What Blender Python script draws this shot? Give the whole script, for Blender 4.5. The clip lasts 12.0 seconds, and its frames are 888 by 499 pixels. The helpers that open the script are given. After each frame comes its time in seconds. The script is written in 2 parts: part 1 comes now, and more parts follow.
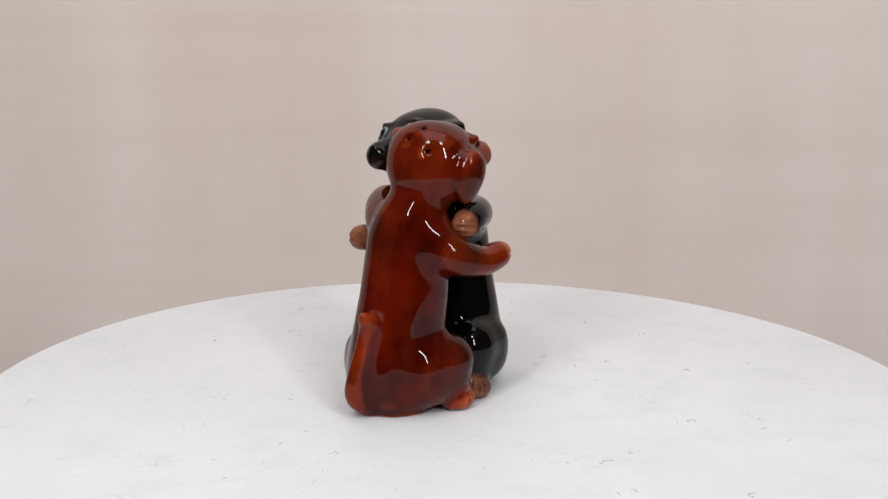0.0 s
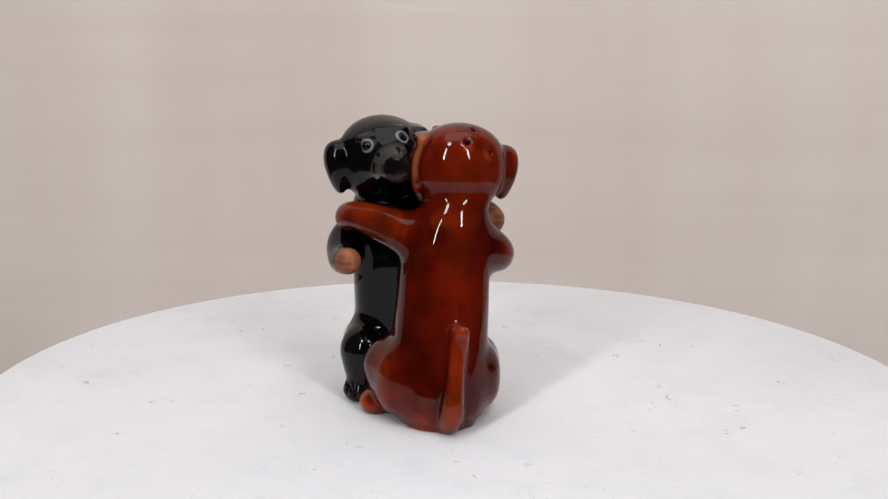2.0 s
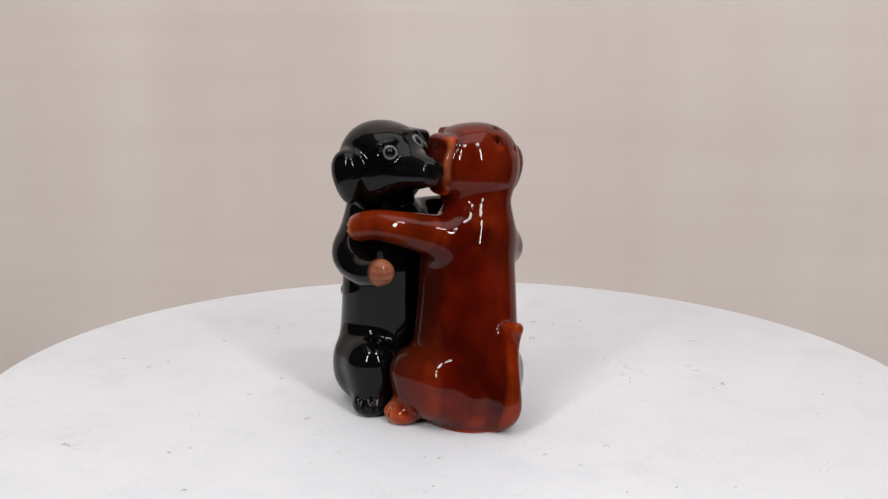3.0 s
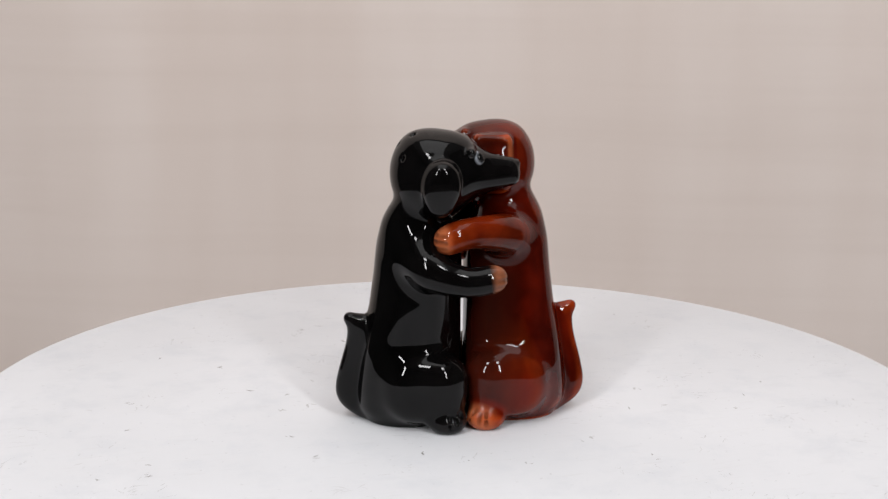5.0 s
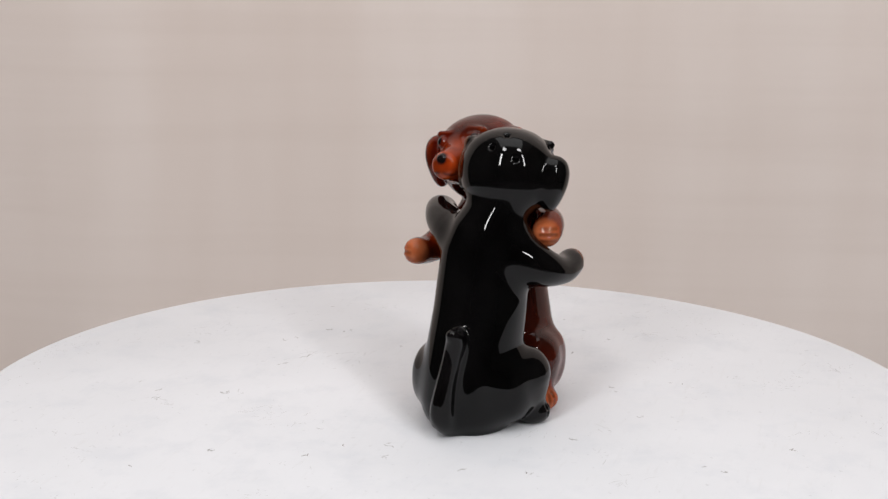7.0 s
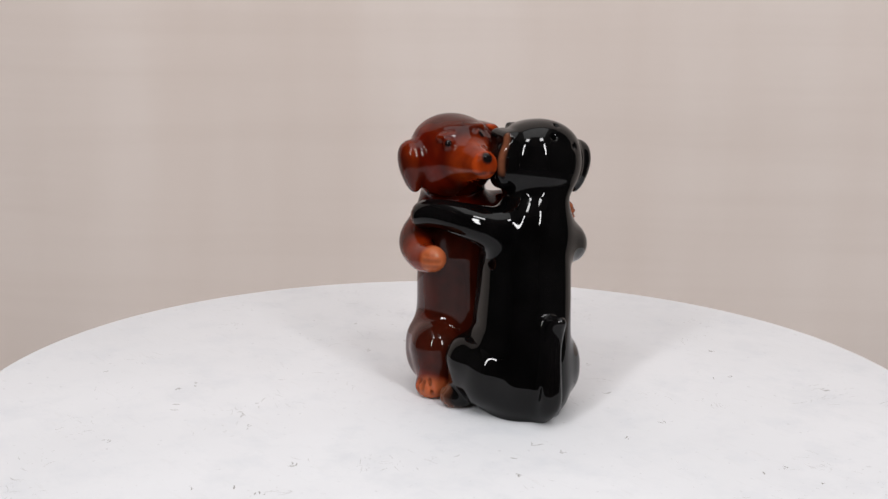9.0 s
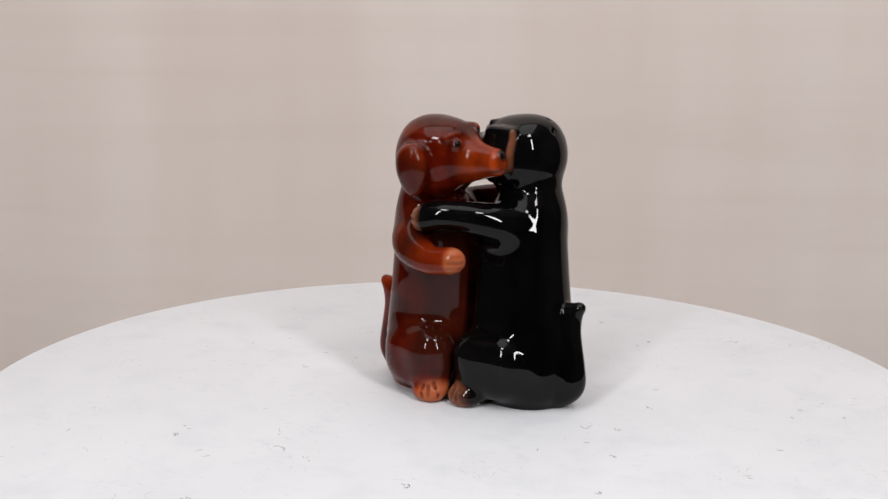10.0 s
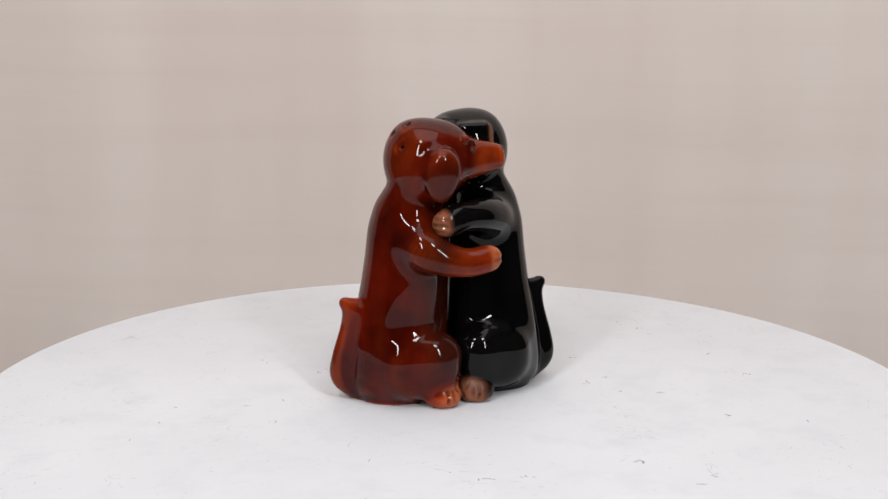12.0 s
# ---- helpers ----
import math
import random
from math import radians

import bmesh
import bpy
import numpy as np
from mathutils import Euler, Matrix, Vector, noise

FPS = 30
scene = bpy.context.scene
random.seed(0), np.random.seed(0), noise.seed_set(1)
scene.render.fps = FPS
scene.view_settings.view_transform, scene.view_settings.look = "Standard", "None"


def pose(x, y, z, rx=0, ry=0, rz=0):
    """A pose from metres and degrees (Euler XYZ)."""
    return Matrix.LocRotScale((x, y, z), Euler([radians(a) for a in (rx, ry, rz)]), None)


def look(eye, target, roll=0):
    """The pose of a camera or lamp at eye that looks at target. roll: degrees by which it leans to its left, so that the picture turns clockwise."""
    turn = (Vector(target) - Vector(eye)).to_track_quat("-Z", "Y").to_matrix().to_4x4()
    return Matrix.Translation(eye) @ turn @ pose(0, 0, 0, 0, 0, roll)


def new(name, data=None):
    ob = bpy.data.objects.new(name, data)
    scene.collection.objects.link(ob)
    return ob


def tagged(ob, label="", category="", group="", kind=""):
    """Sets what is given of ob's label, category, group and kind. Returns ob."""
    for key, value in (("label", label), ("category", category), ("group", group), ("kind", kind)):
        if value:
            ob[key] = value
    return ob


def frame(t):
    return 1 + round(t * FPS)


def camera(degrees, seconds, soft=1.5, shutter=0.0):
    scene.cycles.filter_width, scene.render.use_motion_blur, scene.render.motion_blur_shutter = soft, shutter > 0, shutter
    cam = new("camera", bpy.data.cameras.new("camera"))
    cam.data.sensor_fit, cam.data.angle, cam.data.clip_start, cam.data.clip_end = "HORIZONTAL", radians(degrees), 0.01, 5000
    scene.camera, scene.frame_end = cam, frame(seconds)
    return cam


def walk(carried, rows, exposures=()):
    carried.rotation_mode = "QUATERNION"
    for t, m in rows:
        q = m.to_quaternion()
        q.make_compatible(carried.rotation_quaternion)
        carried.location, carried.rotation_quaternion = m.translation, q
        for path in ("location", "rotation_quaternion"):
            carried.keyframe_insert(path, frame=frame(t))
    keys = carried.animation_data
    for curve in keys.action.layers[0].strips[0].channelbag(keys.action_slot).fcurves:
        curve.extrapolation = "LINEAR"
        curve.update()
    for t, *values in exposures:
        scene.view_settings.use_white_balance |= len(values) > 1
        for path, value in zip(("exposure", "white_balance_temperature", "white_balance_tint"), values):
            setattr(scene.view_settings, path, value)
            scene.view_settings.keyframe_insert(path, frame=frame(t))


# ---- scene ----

SECONDS = 12.0
EYE, FOV = Vector((0.0, -0.46, 0.15688)), 34.22
AHEAD = Vector((-0.01141, 0.97451, -0.22405))
cam = camera(FOV, SECONDS, soft=1.45)
VIEW = look(EYE, EYE + AHEAD, 0.6)
walk(cam, [(0.0, VIEW), (SECONDS, VIEW)], [(0.0, 0.0), (SECONDS, 0.0)])

# the platter turns evenly; it stands square to the lens at SQUARE seconds
SPIN, SQUARE = 27.38, 10.912
RADIUS = 0.1623
AXLE = (-0.00085, -0.00025)
MM = 0.001


# ---- light ----
def strip_lamp(name, eye, target, width, height, watts, colour):
    lamp = new(name, bpy.data.lights.new(name, "AREA"))
    lamp.data.shape, lamp.data.size, lamp.data.size_y = "RECTANGLE", width, height
    lamp.data.energy, lamp.data.color = watts, colour
    lamp.matrix_world = look(eye, target)
    return lamp


def polar(azimuth, distance, z):
    a = radians(azimuth)
    return (math.sin(a) * distance, -math.cos(a) * distance, z)


WHITE = (1.0, 0.995, 1.0)
for azimuth in (-30, 30):
    strip_lamp("strip_lamp", polar(azimuth, 2.2, 1.36), (0, 0, 0.1), 0.135, 1.08, 22.0, WHITE)
    strip_lamp("square_lamp", polar(azimuth * 0.9, 1.5, 2.15), (0, 0, 0.1), 0.32, 0.32, 10.0, WHITE)
# added fill from above that lifts platter and backdrop; no such lamp is known
strip_lamp("overhead_fill", (0, -0.1, 1.34), (0, 0.1, 0), 1.1, 1.0, 5.7, WHITE)

world = bpy.data.worlds.new("world")
scene.world = world
world.use_nodes = True
world.node_tree.nodes["Background"].inputs["Color"].default_value = (0.5, 0.48, 0.46, 1)
world.node_tree.nodes["Background"].inputs["Strength"].default_value = 0.1


# ---- materials ----
class Nodes:
    """Short hand for building a node material."""

    def __init__(self, name):
        self.mat = bpy.data.materials.new(name)
        self.mat.use_nodes = True
        self.tree = self.mat.node_tree
        self.bsdf = self.tree.nodes["Principled BSDF"]

    def add(self, kind, **sockets):
        node = self.tree.nodes.new(kind)
        for key, value in sockets.items():
            self.put(node, key.replace("_", " "), value)
        return node

    def put(self, node, key, value):
        socket = node.inputs[int(key)] if key.isdigit() else node.inputs[key]
        if isinstance(value, bpy.types.NodeSocket):
            self.tree.links.new(value, socket)
        else:
            socket.default_value = value

    def noise(self, scale, detail=4.0, vector=None, rough=0.55):
        n = self.add("ShaderNodeTexNoise", Scale=scale, Detail=detail, Roughness=rough)
        self.put(n, "Vector", vector if vector else self.coords())
        return n.outputs["Fac"]

    def coords(self, scale=None):
        c = self.add("ShaderNodeTexCoord").outputs["Object"]
        if scale:
            m = self.add("ShaderNodeMapping", Scale=scale)
            self.put(m, "Vector", c)
            c = m.outputs["Vector"]
        return c

    def span(self, value, low, high, to_low=0.0, to_high=1.0):
        n = self.add("ShaderNodeMapRange")
        for key, v in (("0", value), ("1", low), ("2", high), ("3", to_low), ("4", to_high)):
            self.put(n, key, v)
        return n.outputs[0]

    def mix(self, fac, a, b):
        n = self.tree.nodes.new("ShaderNodeMix")
        n.data_type = "RGBA"
        for key, v in (("0", fac), ("6", a), ("7", b)):
            self.put(n, key, v)
        return n.outputs[2]

    def maths(self, how, a, b):
        n = self.tree.nodes.new("ShaderNodeMath")
        n.operation = how
        self.put(n, "0", a)
        self.put(n, "1", b)
        return n.outputs[0]

    def attribute(self, name):
        n = self.tree.nodes.new("ShaderNodeAttribute")
        n.attribute_name = name
        return n.outputs["Fac"]

    def bump(self, height, distance, strength=1.0):
        n = self.add("ShaderNodeBump", Strength=strength, Distance=distance, Height=height)
        self.put(self.bsdf, "Normal", n.outputs["Normal"])

    def set(self, **sockets):
        for key, value in sockets.items():
            self.put(self.bsdf, key.replace("_", " "), value)
        return self.mat


def rgb(r, g, b):
    return (r, g, b, 1.0)


def plain_material(name, colour, rough, scale=30.0, vary=0.12):
    n = Nodes(name)
    f = n.noise(scale)
    dark = rgb(*(c * (1 - vary) for c in colour))
    light = rgb(*(min(1, c * (1 + vary)) for c in colour))
    n.bump(n.noise(scale * 6), 0.0005, 0.3)
    return n.set(Base_Color=n.mix(f, dark, light), Roughness=rough)


def glaze_material(name, deep, thin, bare, pupil, ring, spray_and_reflection, shod=0.0):
    """Glossy poured glaze: deep where it pools, thin on ridges, bare on paws, painted eyes."""
    n = Nodes(name)
    cloud = n.noise(110.0, 4.0)
    ridge = n.maths("MULTIPLY", n.attribute("ridge"), n.span(cloud, 0.32, 0.66, 0.3, 1.0))
    pooled = rgb(*(v * 0.36 for v in deep[:3]))
    runny = n.noise(1.0, 4.0, n.coords((70, 70, 24)), 0.5)
    c = n.mix(n.span(n.noise(46.0, 3.0), 0.38, 0.60), pooled, deep)
    c = n.mix(n.span(runny, 0.50, 0.72, 0.0, 0.14), c, thin)
    c = n.mix(n.span(runny, 0.46, 0.30, 0.0, 0.5), c, pooled)
    c = n.mix(ridge, c, thin)
    c = n.mix(n.maths("MULTIPLY", n.attribute("dusk"), n.span(cloud, 0.3, 0.6, 0.6, 0.9)), c, spray_and_reflection)
    shown = n.maths("SUBTRACT", n.attribute("bare"), n.maths("MULTIPLY", n.attribute("sole"), shod))
    c = n.mix(n.maths("MULTIPLY", shown, n.span(n.noise(300.0, 3.0), 0.36, 0.62, 0.72, 1.0)), c, bare)
    c = n.mix(n.maths("MULTIPLY", n.attribute("groove"), 0.5), c, pooled)
    # the highlight round each shaker hole is painted as a pale ring
    c = n.mix(n.maths("MULTIPLY", n.attribute("rim_glint"), 0.5), c, bare)
    c = n.mix(n.attribute("lip_and_hole_dark"), c, pupil)
    if ring:
        c = n.mix(n.attribute("ring"), c, ring)
    c = n.mix(n.attribute("dark" if ring else "dot"), c, pupil)
    c = n.mix(n.attribute("nose"), c, pupil)
    n.bump(n.noise(75.0, 2.0), 0.0006, 0.30)
    return n.set(Base_Color=c, Roughness=0.3, Specular_IOR_Level=0.0, IOR=1.5, Coat_Weight=0.8, Coat_Roughness=0.022, Coat_IOR=1.36)


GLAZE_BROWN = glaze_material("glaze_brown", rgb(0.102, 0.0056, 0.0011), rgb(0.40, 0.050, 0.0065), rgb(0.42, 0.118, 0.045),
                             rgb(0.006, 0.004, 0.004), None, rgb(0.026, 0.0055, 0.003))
GLAZE_BLACK = glaze_material("glaze_black", rgb(0.0026, 0.0024, 0.0025), rgb(0.006, 0.005, 0.005), rgb(0.33, 0.112, 0.054),
                             rgb(0.004, 0.004, 0.004), rgb(0.25, 0.27, 0.30), rgb(0.0028, 0.0024, 0.0024), 0.93)


def platter_material():
    n = Nodes("platter_white")
    broad = n.noise(9.0, 5.0)
    streak = n.noise(1.0, 6.0, n.coords((60, 420, 60)), 0.65)
    speck = n.noise(420.0, 2.0)
    smear = n.noise(45.0, 5.0, None, 0.65)
    c = n.mix(n.span(broad, 0.3, 0.7), rgb(0.675, 0.68, 0.703), rgb(0.742, 0.747, 0.772))
    c = n.mix(n.span(smear, 0.50, 0.72, 0.0, 0.6), c, rgb(0.62, 0.635, 0.67))
    c = n.mix(n.span(streak, 0.58, 0.8, 0.0, 0.3), c, rgb(0.55, 0.54, 0.53))
    c = n.mix(n.span(speck, 0.68, 0.76, 0.0, 0.4), c, rgb(0.43, 0.43, 0.44))
    n.bump(n.noise(260.0, 3.0), 0.0002, 0.25)
    return n.set(Base_Color=c, Roughness=0.55, Specular_IOR_Level=0.3)


def cloth_material():
    n = Nodes("backdrop_cloth")
    broad = n.noise(1.0, 3.0, n.coords((9, 9, 1.2)))
    across = n.noise(1.0, 3.0, n.coords((2, 2, 40)), 0.6)
    weave = n.noise(900.0, 2.0)
    c = n.mix(n.span(broad, 0.3, 0.7), rgb(0.77, 0.658, 0.60), rgb(0.85, 0.75, 0.70))
    c = n.mix(n.span(across, 0.45, 0.75, 0.0, 0.2), c, rgb(0.66, 0.55, 0.49))
    n.bump(weave, 0.0003, 0.12)
    return n.set(Base_Color=c, Roughness=0.9, Specular_IOR_Level=0.15)


PLATTER = platter_material()
CLOTH = cloth_material()
SCUFF = plain_material("scuff_grey", (0.27, 0.262, 0.25), 0.7, 300.0, 0.3)
FAINT = plain_material("scratch_grey", (0.53, 0.53, 0.535), 0.7, 300.0, 0.3)
ROOM = plain_material("studio_wall", (0.08, 0.078, 0.075), 0.9, 4.0)
# white for the unseen ceiling, added to bounce soft fill light down
BOUNCE = plain_material("ceiling_bounce", (0.8, 0.79, 0.78), 0.9, 4.0, 0.03)
STAND = plain_material("stand_grey", (0.12, 0.12, 0.12), 0.6, 20.0)


# ---- helpers for meshes ----
def mesh_object(name, verts, faces, material, smooth=True):
    data = bpy.data.meshes.new(name)
    data.from_pydata(verts, [], faces)
    data.materials.append(material)
    data.polygons.foreach_set("use_smooth", [smooth] * len(data.polygons))
    data.update()
    return new(name, data)


def part(name, bm, material, parent, label=""):
    data = bpy.data.meshes.new(name)
    bm.to_mesh(data)
    bm.free()
    data.materials.append(material)
    ob = new(name, data)
    ob.parent = parent
    return tagged(ob, label)


def slab(name, low, high, material):
    bm = bmesh.new()
    bmesh.ops.create_cube(bm, size=1.0)
    size = [h - l for l, h in zip(low, high)]
    for v in bm.verts:
        v.co = Vector([l + (c + 0.5) * s for l, c, s in zip(low, v.co, size)])
    data = bpy.data.meshes.new(name)
    bm.to_mesh(data)
    bm.free()
    data.materials.append(material)
    return new(name, data)


def lathe(name, profile, material, steps=192):
    """A closed turned solid from (radius, height) pairs, axis ends at radius 0."""
    verts, faces, rings = [], [], []
    for r, z in profile:
        if r == 0:
            rings.append([len(verts)])
            verts.append((0, 0, z))
        else:
            rings.append(list(range(len(verts), len(verts) + steps)))
            verts += [(r * math.cos(2 * math.pi * i / steps), r * math.sin(2 * math.pi * i / steps), z) for i in range(steps)]
    for a, b in zip(rings, rings[1:]):
        for i in range(steps):
            j = (i + 1) % steps
            if len(a) == 1:
                faces.append((a[0], b[j], b[i]))
            elif len(b) == 1:
                faces.append((a[i], a[j], b[0]))
            else:
                faces.append((a[i], a[j], b[j], b[i]))
    ob = mesh_object(name, verts, [f[::-1] for f in faces], material)
    return ob


# ---- the room ----
def build_room():
    # the room stays out of view; its ceiling is white only for fill
    x, y0, y1, z0, z1, w = 2.2, -3.0, 0.9, -0.76, 2.6, 0.1
    parts = [
        ("floor", (-x, y0, z0 - w), (x, y1, z0)),
        ("ceiling", (-x, y0, z1), (x, y1, z1 + w)),
        ("wall_west", (-x - w, y0, z0), (-x, y1, z1)),
        ("wall_east", (x, y0, z0), (x + w, y1, z1)),
        ("wall_south", (-x, y0 - w, z0), (x, y0, z1)),
        ("wall_north", (-x, y1, z0), (x, y1 + w, z1)),
    ]
    for name, low, high in parts:
        tagged(slab(name, low, high, BOUNCE if name == "ceiling" else ROOM), ("unseen white light-bouncing " if name == "ceiling" else "plain dark grey studio ") + name.split("_")[0], name.split("_")[0], kind="structure")


def build_backdrop():
    """A hung cloth with soft upright folds; it reaches the floor."""
    wide, deep = 120, 60
    x0, x1, z0, z1, y = -1.3, 1.3, -0.76, 1.5, 0.52
    verts, faces = [], []
    for side in (0, 1):
        for j in range(deep + 1):
            for i in range(wide + 1):
                x, z = x0 + (x1 - x0) * i / wide, z0 + (z1 - z0) * j / deep
                fold = 0.006 * math.sin(x * 14 + 0.8 + 0.25 * math.sin(z * 3)) + 0.004 * math.sin(x * 31 + z * 0.7)
                verts.append((x, y + fold + 0.003 * side, z))
    n, row = (wide + 1) * (deep + 1), wide + 1
    for j in range(deep):
        for i in range(wide):
            a = j * row + i
            faces.append((a, a + 1, a + row + 1, a + row))
            faces.append((n + a, n + a + row, n + a + row + 1, n + a + 1))
    for i in range(wide):
        for a in (i, deep * row + i):
            faces.append((a, a + 1, n + a + 1, n + a))
    for j in range(deep):
        for a in (j * row, j * row + wide):
            faces.append((a, a + row, n + a + row, n + a))
    ob = mesh_object("backdrop", verts, faces, CLOTH)
    tagged(ob, "pale beige cloth backdrop hanging in soft upright folds", "backdrop", kind="structure")


# ---- turntable ----
# the plainest scuffs, in millimetres from the axis
MARKS = (
    (-40.8, 68.9), (-51.4, -36.9), (-28.5, -65.7), (-47.2, -78.9), (57.2, 39.7), (10.9, 111.8), (36.2, 93), (19.8, -75.2), (33.8, -94.2), (-29.7, -111.5), (-62, -71.2), (-34.7, -57.9), (-18.4, -70), (-29, 46.2), (-63.7, -62.7),
    (41.8, -31), (48.3, -5.9), (88.9, -71.4), (64.9, -26.6), (60.6, 21), (-41.1, 66.2), (-25.9, 48.3), (25.5, -98.6), (70.3, -55.1), (-65.1, 25.7), (58, -4.6), (-51.9, 24.1),
    (-93.5, -83.4), (-15.5, -70.1), (53.4, -18.2), (104.9, -24.2), (-43.4, -81.9), (-62.1, -66.1), (-26.1, -67.3),
    (106, 41.5), (65.8, 108.4), (34.7, 86.5), (24.6, 45.4), (14.3, 54.3), (-2.9, 62.6), (18.5, -108.5), (-63.2, 6.4), (-94.5, 23.2), (-109, 11.5), (-86.8, 34), (106, 32.5), (119.9, 41.2), (108.3, 2),
)


def sliver(bm, x, y, length, width, turn, rng):
    """One thin ragged scuff lying on the top."""
    half, z = 5, 0.00005
    c, s = math.cos(turn), math.sin(turn)
    top, low = [], []
    bend = rng.uniform(-0.15, 0.15) * length
    for i in range(half):
        f = i / (half - 1) * 2 - 1
        w = width * (1 - f * f) * rng.uniform(0.5, 1.0) + 0.00004
        u, v = f * length / 2, bend * f * f
        top.append((x + c * u - s * (v + w), y + s * u + c * (v + w)))
        low.append((x + c * u - s * (v - w), y + s * u + c * (v - w)))
    ring = [bm.verts.new((a, b, z)) for a, b in low + top[::-1]]
    bm.faces.new(ring)


def build_turntable():
    r = RADIUS
    table = new("turntable")
    top = lathe("platter", [(0, 0), (r - 0.0016, 0), (r - 0.0005, -0.0005), (r, -0.0018), (r, -0.0135), (r - 0.0015, -0.015), (0, -0.015)], PLATTER)
    top.parent = table
    top.location = (-0.00042, -0.00091, 0)
    rng = random.Random(4)
    for x, y in MARKS:
        bm = bmesh.new()
        for _ in range(rng.choice((1, 1, 2, 3))):
            jitter = rng.uniform(-0.0012, 0.0012), rng.uniform(-0.0012, 0.0012)
            sliver(bm, x * MM + jitter[0], y * MM + jitter[1], rng.uniform(0.0008, 0.0026), rng.uniform(0.00010, 0.00028), rng.uniform(0, 6.28), rng)
        part("scuff", bm, SCUFF, table)
    bm = bmesh.new()
    for _ in range(95):
        d, a = RADIUS * 0.95 * math.sqrt(rng.random()), rng.uniform(0, 6.28)
        cx, cy, turn = d * math.cos(a), d * math.sin(a), rng.uniform(0, 6.28)
        for _ in range(rng.randint(3, 12)):
            sliver(bm, cx + rng.gauss(0, 0.004), cy + rng.gauss(0, 0.004), rng.choice((0.0006, 0.0010, 0.0018, 0.0040)) * rng.uniform(0.6, 1.3), rng.uniform(0.00003, 0.00011), turn + rng.gauss(0, 0.5), rng)
    tagged(part("wear", bm, FAINT, table), "faint grey scratches", kind="stuff")
    tagged(table, "round white turntable platter with grey scuffs and scratches", "turntable")
    stand = lathe("pedestal", [(0, -0.0155), (0.06, -0.0155), (0.062, -0.018), (0.062, -0.73), (0.11, -0.735), (0.11, -0.76), (0, -0.76)], STAND, 96)
    tagged(stand, "plain grey round pedestal under the turntable", "pedestal")
    return table


# ---- ceramic dogs ----
# lengths in millimetres: u ahead, v to the dog's left, z up
def ellipsoid(p, centre, radii, tilt=0.0):
    q = p - np.array(centre, dtype=np.float32)
    if tilt:
        c, s = math.cos(radians(tilt)), math.sin(radians(tilt))
        q = np.stack([q[..., 0], c * q[..., 1] - s * q[..., 2], s * q[..., 1] + c * q[..., 2]], -1)
    r = np.array(radii, dtype=np.float32)
    k0 = np.sqrt(((q / r) ** 2).sum(-1))
    k1 = np.sqrt(((q / (r * r)) ** 2).sum(-1)) + 1e-6
    return k0 * (k0 - 1) / k1


def bulge(p, centre, radii, power):
    """A fuller ellipsoid, with flatter sides."""
    q = np.abs(p - np.array(centre, dtype=np.float32)) / np.array(radii, dtype=np.float32)
    return ((q ** power).sum(-1) ** (1 / power) - 1) * min(radii)


def rounded_box(p, centre, half, radius, tilt=0.0):
    q = p - np.array(centre, dtype=np.float32)
    c, s = math.cos(radians(tilt)), math.sin(radians(tilt))
    q = np.stack([q[..., 0], c * q[..., 1] - s * q[..., 2], s * q[..., 1] + c * q[..., 2]], -1)
    q = np.abs(q) - np.array(half, dtype=np.float32) + radius
    return np.sqrt((np.maximum(q, 0) ** 2).sum(-1)) + np.minimum(q.max(-1), 0) - radius


def limb(p, a, b, ra, rb):
    a, b = np.array(a, dtype=np.float32), np.array(b, dtype=np.float32)
    d = b - a
    h = np.clip(((p - a) @ d) / (d @ d), 0, 1)
    q = p - a - h[..., None] * d
    return np.sqrt((q * q).sum(-1)) - (ra + (rb - ra) * h)


def chain(p, points, steps=12):
    """A tube along a smooth curve through (centre, radius) knots."""
    knots = np.array([(*c, r) for c, r in points], dtype=np.float32)
    ends = np.concatenate([[2 * knots[0] - knots[1]], knots, [2 * knots[-1] - knots[-2]]])
    line = []
    for a, b, c, e in zip(ends, ends[1:], ends[2:], ends[3:]):
        for i in range(steps):
            t = i / steps
            line.append(0.5 * (2 * b + (c - a) * t + (2 * a - 5 * b + 4 * c - e) * t * t + (3 * b - a - 3 * c + e) * t ** 3))
    line.append(knots[-1])
    line = np.array(line, dtype=np.float32)
    reach = line[:, 3:].max()
    low, high = line[:, :3].min(0) - reach, line[:, :3].max(0) + reach
    gap = np.maximum(np.maximum(low - p, p - high), 0)
    d = np.sqrt((gap * gap).sum(-1)) + 2.0
    close = d < 9.0
    q = p[close]
    if len(q):
        soft = np.zeros(len(q), dtype=np.float32)
        for a, b in zip(line, line[1:]):
            soft += np.exp(np.clip(-limb(q, a[:3], b[:3], a[3], b[3]) / 0.45, -60, 30))
        d[close] = 0.55 - 0.45 * np.log(soft + 1e-20)
    return d


def ease(z, knots, values):
    """Smooth curve through the values at the knots."""
    fine = np.linspace(knots[0], knots[-1], 200)
    v = np.interp(fine, knots, values)
    pad = np.concatenate([np.full(9, v[0]), v, np.full(9, v[-1])])
    kernel = np.hanning(21)[1:-1]
    v = np.convolve(pad, kernel / kernel.sum(), "valid")
    return np.interp(z, fine, v[:200]).astype(np.float32)


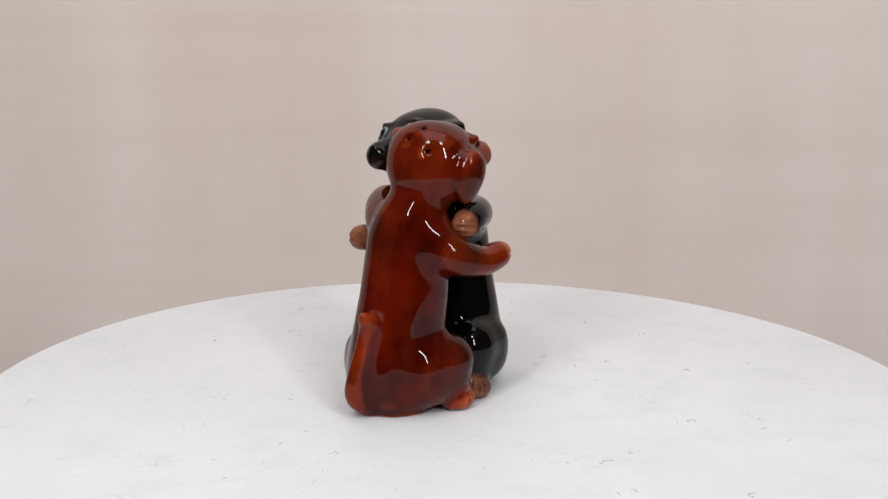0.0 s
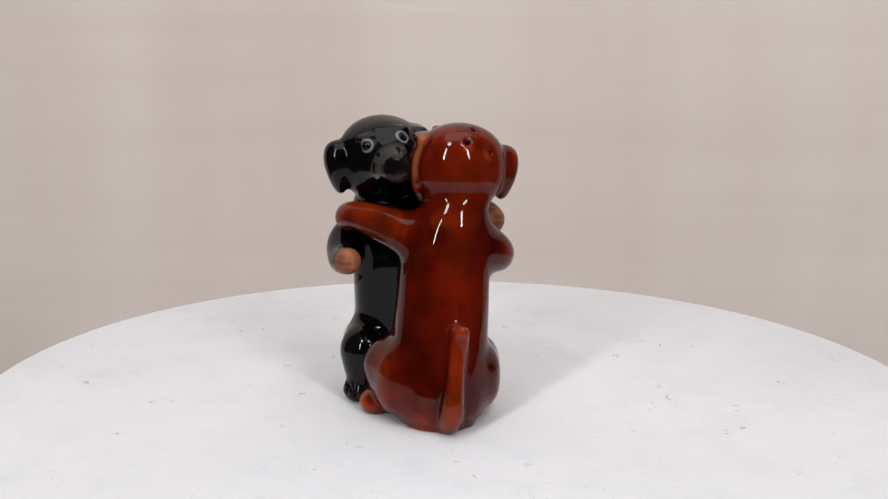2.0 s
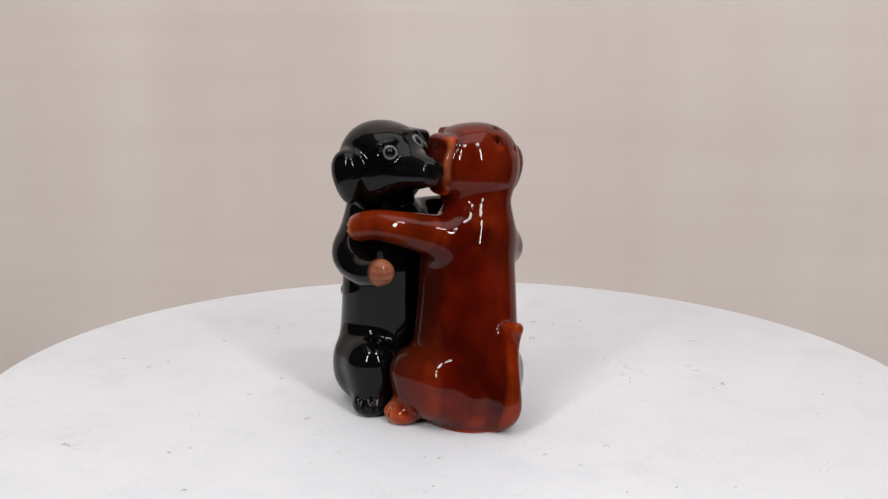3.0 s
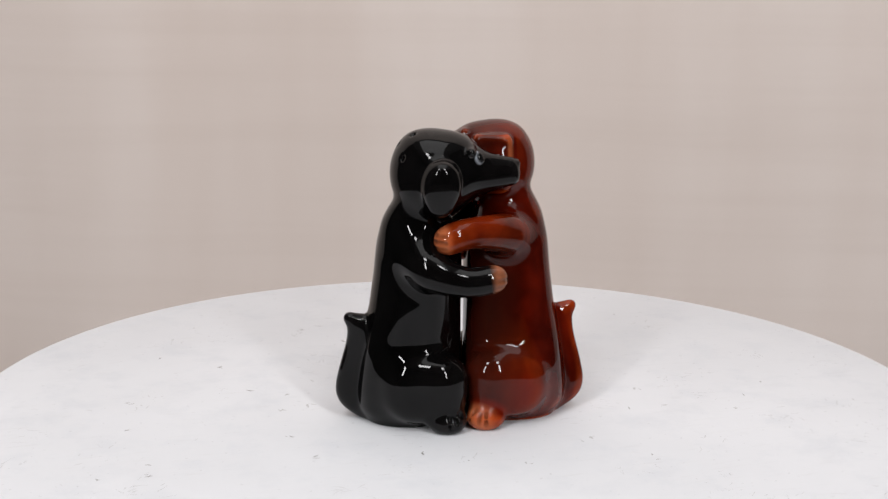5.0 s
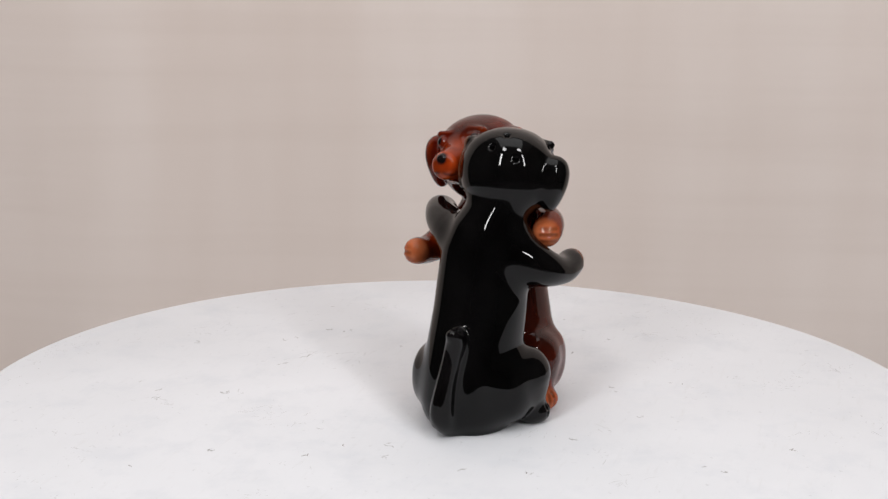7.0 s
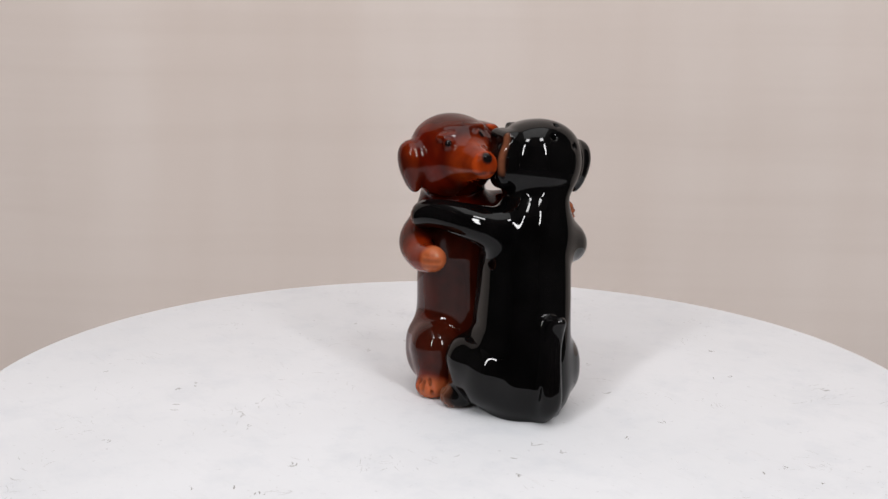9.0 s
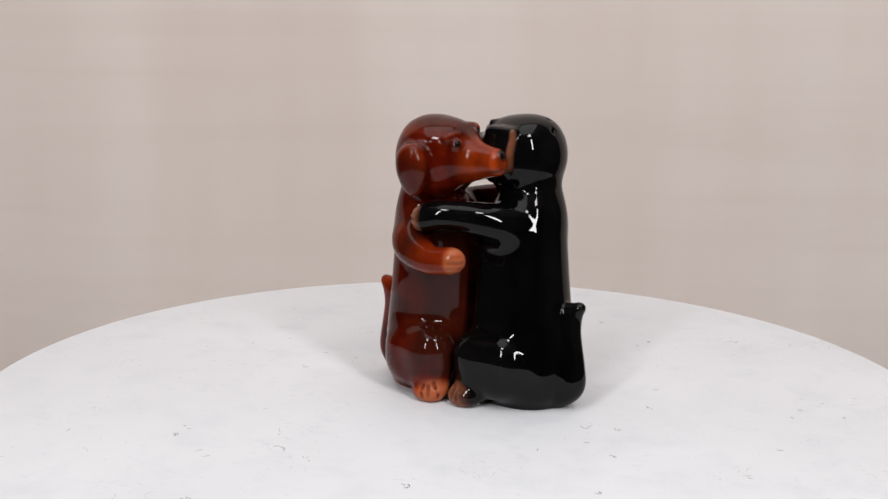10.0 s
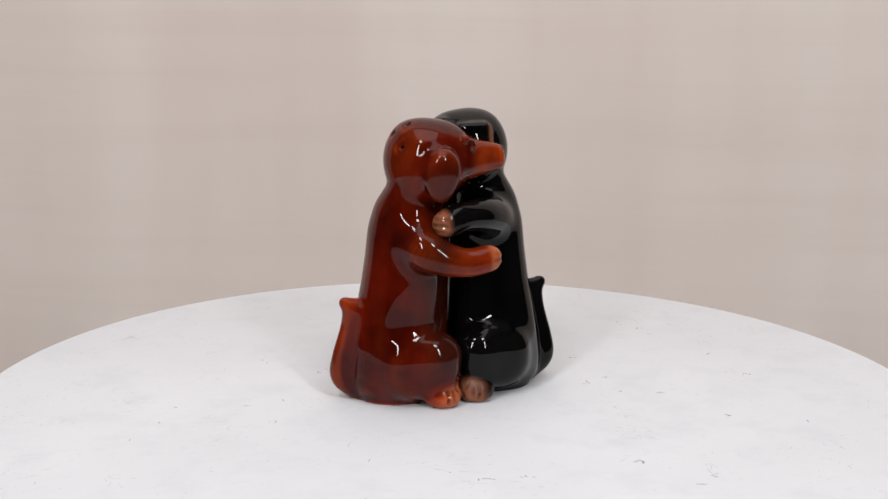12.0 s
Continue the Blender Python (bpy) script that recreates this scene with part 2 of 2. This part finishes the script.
def barrel(p):
    """The upright body: oval sections that narrow towards the neck."""
    z = p[..., 2]
    back = ease(z, TRUNK_Z, TRUNK_BACK)
    front = ease(z, TRUNK_Z, TRUNK_FRONT)
    half = ease(z, TRUNK_Z, TRUNK_HALF)
    mid = ease(z, TRUNK_Z, TRUNK_MID)
    a = (front - back) / 2
    along = (p[..., 0] - (front + back) / 2) / a
    # the breast is full on the dog's left and slimmer on its right
    full = np.clip((p[..., 1] - mid + 7) / 14, 0, 1)
    e = 2.2 + (1.5 * full * full * (3 - 2 * full) - 0.5) * np.clip(along * 1.6, 0, 1)
    q = (np.abs(along) ** e + (np.abs(p[..., 1] - mid) / half) ** e) ** (1 / e)
    d = (q - 1) * np.minimum(a, half)
    return carve(d, 77 - z, 4.0)


def join(a, b, k):
    h = np.clip(0.5 + 0.5 * (b - a) / k, 0, 1)
    return b + (a - b) * h - k * h * (1 - h)


def carve(a, b, k):
    return -join(-a, b, k)


AXIS_V = -2.4
TRUNK_Z = (0, 4, 10, 18, 28, 38, 48, 58, 66, 72, 78)
TRUNK_BACK = (-30.5, -34.0, -34.3, -33.3, -31.7, -29.9, -28.6, -27.7, -25.9, -22.9, -18.4)
TRUNK_FRONT = (-4, -2, -1.0, -0.7, -0.8, -1.0, -0.8, -1.2, -4.6, -6.8, -8)
TRUNK_HALF = (11.7, 14.1, 15.9, 15.6, 14.9, 14.5, 14.2, 13.3, 11.1, 9.3, 8.7)
TRUNK_MID = (-2.4, -2.4, -2.4, -2.7, -3.3, -4.2, -4.7, -5.1, -6.8, -9.3, -11.3)
# the head's forms are given in a space of their own, this far from the dog's
HEAD_AT = (-0.2, 1.4, -0.9)
HEAD_V = -11.8
EYES = ((2.4, -18.9, 87.3), (1.4, -8.4, 89.5))
NOSE = (15.3, -11.9, 84.3)
HAND_R, HAND_L = (7.4, -24.7, 50.6), (7.3, 22.2, 61.9)
FEET = ((-6.2, -19.2, 3.3), (-6.2, 16.0, 3.3))
HAUNCH = -12.8
HOLES = ((-20.4, -11.5, 90.2), (-20.0, -19.0, 87.2), (-16.3, -14.2, 92.8))


def creases():
    """Grooves between toes, as end points."""
    lines = []
    for f in FEET:
        for off in (-1.8, 1.8):
            lines.append(((f[0] + 5.4, f[1] + off, 1.8), (f[0] + 3.2, f[1] + off, 6.6)))
        # the outer side shows the gaps between the toes too
        for along in (0.4, 3.0):
            out = -1 if f[1] < 0 else 1
            lines.append(((f[0] + along, f[1] + out * 5.0, 1.6), (f[0] + along * 0.7, f[1] + out * 3.4, 5.8)))
    for hand, out in ((HAND_R, -1), (HAND_L, 1)):
        for off in (-2.1, 0.0, 2.1):
            tip, bend, side = (3.95, 0.0), (2.85, 2.85), (0.7, 4.05)
            knots = [(hand[0] + a, hand[1] + out * b, hand[2] + off) for a, b in (tip, bend, side)]
            lines += [(knots[0], knots[1]), (knots[1], knots[2])]
    return lines


def mouth():
    """The painted line of the lips, as end points."""
    lines = [((17.2, -11.8, 83.0), (17.4, -11.8, 80.0))]
    for side in (-1, 1):
        lines.append(((17.2, -11.8, 80.0), (14.2, -11.8 + side * 4.2, 79.3)))
        lines.append(((14.2, -11.8 + side * 4.2, 79.3), (7.6, -11.8 + side * 6.2, 78.4)))
    return lines


def hole_point(hole, out):
    """A point on the line from the skull's middle through a shaker hole."""
    c = np.array((-11.2, HEAD_V, 82.6))
    h = np.array(hole) - c
    return c + h / np.linalg.norm(h) * out


def head_shape(p, d):
    """Skull, muzzle, ears and eyes melted onto the body's distance d."""
    p = p - np.array(HEAD_AT, dtype=np.float32)
    head = ellipsoid(p, (-10.5, HEAD_V + 0.3, 81.6), (13.2, 14.9, 15.0))
    crown = 0.02 * (p[..., 1] - HEAD_V) ** 2
    head = carve(head, 95.8 - p[..., 2] - 0.06 * p[..., 0] - crown, 5.0)
    head = join(head, ellipsoid(p, (-3, HEAD_V + 0.4, 85), (7, 10, 7.5)), 4)
    muzzle = limb(p, (-2, -12.0, 81.4), (13.0, -11.8, 81.9), 8.4, 4.6)
    head = join(head, carve(muzzle, 16.9 - p[..., 0] - 0.15 * (p[..., 2] - 82), 3.2), 4)
    d = join(d, head, 2.5)
    # one ear hangs, the other is folded forward with a squared rear edge
    q = p - np.array((0.2, -1.0, 1.4), dtype=np.float32)
    flap = ellipsoid(q, (-9.0, HEAD_V - 13.6, 80.4), (5.0, 3.6, 5.6), -12)
    flap = join(flap, ellipsoid(q, (-9.4, HEAD_V - 14.2, 76.4), (5.0, 2.9, 7.8), -12), 4.0)
    d = join(d, flap, 2.8)
    fold = ellipsoid(p, (-10.1, HEAD_V + 0.3, 80.8), (14.7, 16.2, 15.6))
    fold = carve(fold, 96.2 - p[..., 2] - 0.06 * p[..., 0] - crown, 4.0)
    fold = carve(fold, -rounded_box(p, (-8.2, HEAD_V + 15.0, 82.6), (6.3, 8.0, 9.2), 3.5, 8), 1.0)
    d = join(d, fold, 0.8)
    leaf = rounded_box(p, (-8.6, HEAD_V + 10.6, 84.0), (6.2, 3.0, 8.2), 2.2, 6)
    d = join(d, leaf, 0.7)
    for eye in EYES:
        d = join(d, ellipsoid(p, eye, (2.0, 2.0, 2.0)), 0.8)
        d = join(d, limb(p, (eye[0] - 2.2, eye[1] - 2.2, eye[2] + 2.0), (eye[0] - 1.8, eye[1] + 2.2, eye[2] + 2.5), 1.3, 1.2), 1.2)
    d = join(d, ellipsoid(p, NOSE, (1.2, 2.0, 1.5)), 0.5)
    for hole in HOLES:
        d = carve(d, limb(p, hole_point(hole, 11.0), hole_point(hole, 18.0), 0.7, 0.9), 0.7)
    return d


def dog_shape(p):
    d = barrel(p)
    for side, v, foot in zip((-1, 1), (AXIS_V + HAUNCH, AXIS_V - HAUNCH), FEET):
        leg = bulge(p, (-13.6, v, 13.6), (12.8, 7.8, 11.4), 2.4)
        leg = join(leg, limb(p, (-8.0, v + side * 2.0, 16.0), (-6.0, v + side * 1.4, 5), 7.0, 3.8), 5)
        d = join(d, leg, 2.8)
        d = join(d, ellipsoid(p, foot, (6.1, 5.1, 3.9)), 2.2)
    # the tail lies along the back as a fin and ends in a blunt bud that leans out
    tail = chain(p, [((-30.4, AXIS_V, 2.5), 3.6), ((-36.6, -2.4, 7.5), 3.4), ((-36.9, -3.0, 15), 2.8), ((-34.6, -4.4, 26), 2.4), ((-34.2, -5.3, 30.5), 2.2), ((-35.4, -5.6, 33.1), 1.7), ((-36.8, -5.6, 34.0), 1.1)])
    web = chain(p, [((-28.4, AXIS_V, 4), 4.2), ((-32.6, -2.5, 11), 3.7), ((-31.8, -3.4, 20), 3.2), ((-30.6, -4.8, 28), 2.8), ((-32.4, -5.2, 33.0), 2.1)])
    d = join(join(d, web, 2.0), tail, 2.2)
    low = chain(p, [((-16, -9, 61), 8.0), ((-12.6, -21.0, 53.2), 6.4), ((-2, -25.0, 49.6), 4.5), (HAND_R, 4.3)])
    high = chain(p, [((-14, 6, 60), 6.8), ((-7, 14.6, 62.6), 5.3), ((1, 20.2, 63.5), 4.5), (HAND_L, 4.5)])
    d = join(join(d, low, 5.0), high, 4.5)
    d = head_shape(p, d)
    for a, b in creases():
        d = carve(d, limb(p, a, b, 0.55, 0.55), 0.6)
    return np.maximum(d, -p[..., 2])


def near(p, centre, inner, outer):
    q = np.sqrt(((p - np.array(centre)) ** 2).sum(-1))
    f = np.clip((outer - q) / (outer - inner), 0, 1)
    return f * f * (3 - 2 * f)


def skin(shape, low, high, step):
    """Surface nets: a quad mesh on the zero level of shape, eased onto it."""
    low = np.array(low, dtype=np.float32)
    n = np.ceil((np.array(high) - low) / step).astype(int)
    ax = [low[i] + step * np.arange(n[i], dtype=np.float32) for i in range(3)]
    field = np.empty(tuple(n), dtype=np.float32)
    for k in range(0, n[2], 12):
        g = np.stack(np.meshgrid(ax[0], ax[1], ax[2][k:k + 12], indexing="ij"), -1)
        field[:, :, k:k + 12] = shape(g)
    neg = field < 0
    count = np.zeros(tuple(n - 1), dtype=np.int8)
    for i in (0, 1):
        for j in (0, 1):
            for k in (0, 1):
                count += neg[i:n[0] - 1 + i, j:n[1] - 1 + j, k:n[2] - 1 + k]
    cells = np.argwhere((count > 0) & (count < 8))
    index = -np.ones(tuple(n - 1), dtype=np.int64)
    index[tuple(cells.T)] = np.arange(len(cells))
    p = (low + step * (cells + 0.5)).astype(np.float32)
    h = 0.25
    for _ in range(4):
        d = shape(p)
        grad = np.stack([shape(p + np.eye(3, dtype=np.float32)[i] * h) - shape(p - np.eye(3, dtype=np.float32)[i] * h) for i in range(3)], -1) / (2 * h)
        grad /= np.maximum((grad ** 2).sum(-1, keepdims=True), 0.25)
        p = p - np.clip(d[:, None] * grad, -step, step)
    faces = []
    for axis in range(3):
        b, c = (axis + 1) % 3, (axis + 2) % 3
        a0 = [slice(1, -1)] * 3
        a1 = [slice(1, -1)] * 3
        a0[axis], a1[axis] = slice(0, -1), slice(1, None)
        s0, s1 = neg[tuple(a0)], neg[tuple(a1)]
        e = np.argwhere(s0 != s1)
        flip = s0[tuple(e.T)]
        start = np.ones(3, dtype=int)
        start[axis] = 0
        e = e + start
        db, dc = np.eye(3, dtype=int)[b], np.eye(3, dtype=int)[c]
        quad = np.stack([index[tuple((e - db - dc).T)], index[tuple((e - dc).T)], index[tuple(e.T)], index[tuple((e - db).T)]], -1)
        faces.append(np.where(flip[:, None], quad, quad[:, ::-1]))
    faces = np.concatenate(faces)
    # ease small creases, as fired glaze does
    for _ in range(4):
        total, weight = np.zeros_like(p), np.zeros(len(p), dtype=np.float32)
        for a, b in ((0, 1), (1, 2), (2, 3), (3, 0)):
            np.add.at(total, faces[:, a], p[faces[:, b]])
            np.add.at(weight, faces[:, a], 1)
        mean = total / np.maximum(weight, 1)[:, None]
        p = np.where((p[:, 2:] > 0.6), 0.5 * p + 0.5 * mean, p)
    return p, faces


FOOT_U, FOOT_V = -16.0, AXIS_V


def dog_mesh():
    p, quads = skin(dog_shape, (-44, -36, -1.5), (20, 34, 99), 0.52)
    h = 1.6
    eye3 = np.eye(3, dtype=np.float32)
    bend = sum(dog_shape(p + eye3[i] * h) + dog_shape(p - eye3[i] * h) for i in range(3)) - 6 * dog_shape(p)
    ridge = np.clip((bend / (h * h) - 0.10) / 0.40, 0, 1)
    head = p - np.array(HEAD_AT, dtype=np.float32)
    bare = np.zeros(len(p))
    for c in (HAND_R, HAND_L):
        bare = np.maximum(bare, near(p, (c[0] + 2.4, c[1], c[2]), 4.2, 6.4))
    for c in FEET:
        bare = np.maximum(bare, 0.8 * near(p, (c[0] + 1.8, c[1], c[2] - 1), 4.2, 7.4))
    bare = np.maximum(bare, 0.14 * near(head, (15.0, -10.4, 77.0), 1.5, 6.0))
    sole = near(p, (FEET[0][0] + 1.8, FEET[0][1], FEET[0][2] - 1), 5.4, 7.6)
    nose = near(head, NOSE, 1.6, 2.2)
    dark, ring, dot = np.zeros(len(p)), np.zeros(len(p)), np.zeros(len(p))
    for e, out in zip(EYES, ((0.78, -0.52, 0.34), (0.78, 0.50, 0.38))):
        q = head - np.array(e)
        axis = np.array(out) / np.linalg.norm(out)
        along = q @ axis
        off = np.sqrt(np.maximum((q * q).sum(-1) - along ** 2, 0))
        facing = np.clip((along + 0.2) / 0.5, 0, 1)
        dark = np.maximum(dark, facing * np.clip((1.85 - off) / 0.2, 0, 1))
        ring = np.maximum(ring, facing * np.clip((2.2 - off) / 0.2, 0, 1))
        ridge = ridge * (1 - 0.8 * near(head, (e[0] - 1, e[1], e[2] + 1.5), 3.0, 6.0))
        dot = np.maximum(dot, facing * np.clip((1.35 - off) / 0.25, 0, 1))
    edge = np.clip((1.2 - np.abs(head[:, 0] + 14.0)) / 0.7, 0, 1) * np.clip((head[:, 1] - HEAD_V - 12.0) / 1.0, 0, 1)
    edge = edge * np.clip((p[:, 2] - 77) / 2, 0, 1)
    bare = np.maximum(bare, 0.5 * edge)
    for side in (-1, 1):
        ridge = ridge * (1 - 0.85 * near(p, (-8.0, AXIS_V + side * 16, 16), 9.0, 14.0))
    ridge = ridge * (1 - 0.6 * near(head, (-9.7, HEAD_V - 15.7, 79), 9.0, 12.0))
    ridge = np.where(p[:, 0] < -33, 0.55 * ridge, ridge)
    ridge = np.maximum(ridge, 0.58 * near(head, (10.5, -10.6, 81.5), 7.0, 14.0))
    lip_and_hole_dark, rim_glint = np.zeros(len(p)), np.zeros(len(p))
    # shade inside each hole and the highlight round it, both as colour
    for hole in HOLES:
        h = hole_point(hole, 15.6)
        ridge = ridge * (1 - near(head, h, 3.2, 4.6))
        lip_and_hole_dark = np.maximum(lip_and_hole_dark, 0.95 * near(head, h, 0.9, 1.5))
        rim_glint = np.maximum(rim_glint, near(head, h, 1.6, 2.0) - near(head, h, 1.1, 1.5))
    for a, b in mouth():
        lip_and_hole_dark = np.maximum(lip_and_hole_dark, 0.7 * np.clip((0.75 - limb(head, a, b, 0.0, 0.0)) / 0.5, 0, 1))
    groove = np.zeros(len(p))
    for a, b in creases():
        groove = np.maximum(groove, np.clip((1.0 - limb(p, a, b, 0.0, 0.0)) / 0.7, 0, 1))
    # darker glaze sprayed over breast, knees and crown
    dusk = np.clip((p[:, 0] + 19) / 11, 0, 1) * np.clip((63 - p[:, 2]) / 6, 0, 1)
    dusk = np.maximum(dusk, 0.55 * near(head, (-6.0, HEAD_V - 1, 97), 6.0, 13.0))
    # the hanging ear's dark reflection is put into its colour
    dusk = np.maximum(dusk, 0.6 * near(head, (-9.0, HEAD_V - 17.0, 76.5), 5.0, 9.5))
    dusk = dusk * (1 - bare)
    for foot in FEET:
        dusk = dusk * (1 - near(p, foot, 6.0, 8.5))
    # the folded ear's leaf: no ridge tone, its dark reflection painted in
    leaf = near(head, (-7.0, HEAD_V + 14.0, 84.0), 7.0, 9.5)
    ridge, dusk = ridge * (1 - 0.9 * leaf), np.maximum(dusk, 0.5 * leaf * (1 - bare))
    # thin glaze on the forearms
    for a, b in (((-2, -25.0, 49.6), HAND_R), ((-4, 17, 63.2), HAND_L)):
        dusk = dusk * (1 - np.clip((9.0 - limb(p, a, b, 0.0, 0.0)) / 3.0, 0, 1))
        ridge = np.maximum(ridge, 0.36 * np.clip((7.5 - limb(p, a, b, 0.0, 0.0)) / 3.0, 0, 1))
    return p, quads, dict(ridge=ridge, bare=bare, sole=sole, dark=dark, ring=ring, dot=dot, nose=nose, lip_and_hole_dark=lip_and_hole_dark, groove=groove, rim_glint=rim_glint, dusk=dusk)


def build_dogs():
    p, quads, paint = dog_mesh()
    verts = (p - np.array([FOOT_U, FOOT_V, 0])) * MM
    dogs = []
    for material, label in ((GLAZE_BROWN, "glossy brown ceramic dachshund shaker hugging its black mate"),
                            (GLAZE_BLACK, "glossy black ceramic dachshund shaker with tan paws hugging its brown mate")):
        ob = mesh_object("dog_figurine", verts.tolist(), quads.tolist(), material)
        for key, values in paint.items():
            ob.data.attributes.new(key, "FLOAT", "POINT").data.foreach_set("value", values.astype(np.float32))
        tagged(ob, label, "figurine", "pair of hugging dog shakers")
        dogs.append(ob)
    return dogs


build_room()
build_backdrop()
turntable = build_turntable()
brown_dog, black_dog = build_dogs()

# the pair's middle on the platter, and how each dog faces
MIDDLE, FACING = (2.5 * MM, 12.6 * MM), -11.8


def motions():
    times = [i * 0.25 for i in range(int(SECONDS / 0.25) + 1)]
    spin = [(t, pose(*AXLE, 0, 0, 0, SPIN * (t - SQUARE))) for t in times]
    walk(turntable, spin)
    for dog, turn in ((brown_dog, FACING), (black_dog, FACING + 180)):
        seat = pose(MIDDLE[0], MIDDLE[1], 0, 0, 0, turn) @ pose(FOOT_U * MM, FOOT_V * MM, 0.0001)
        walk(dog, [(t, m @ seat) for t, m in spin])


motions()
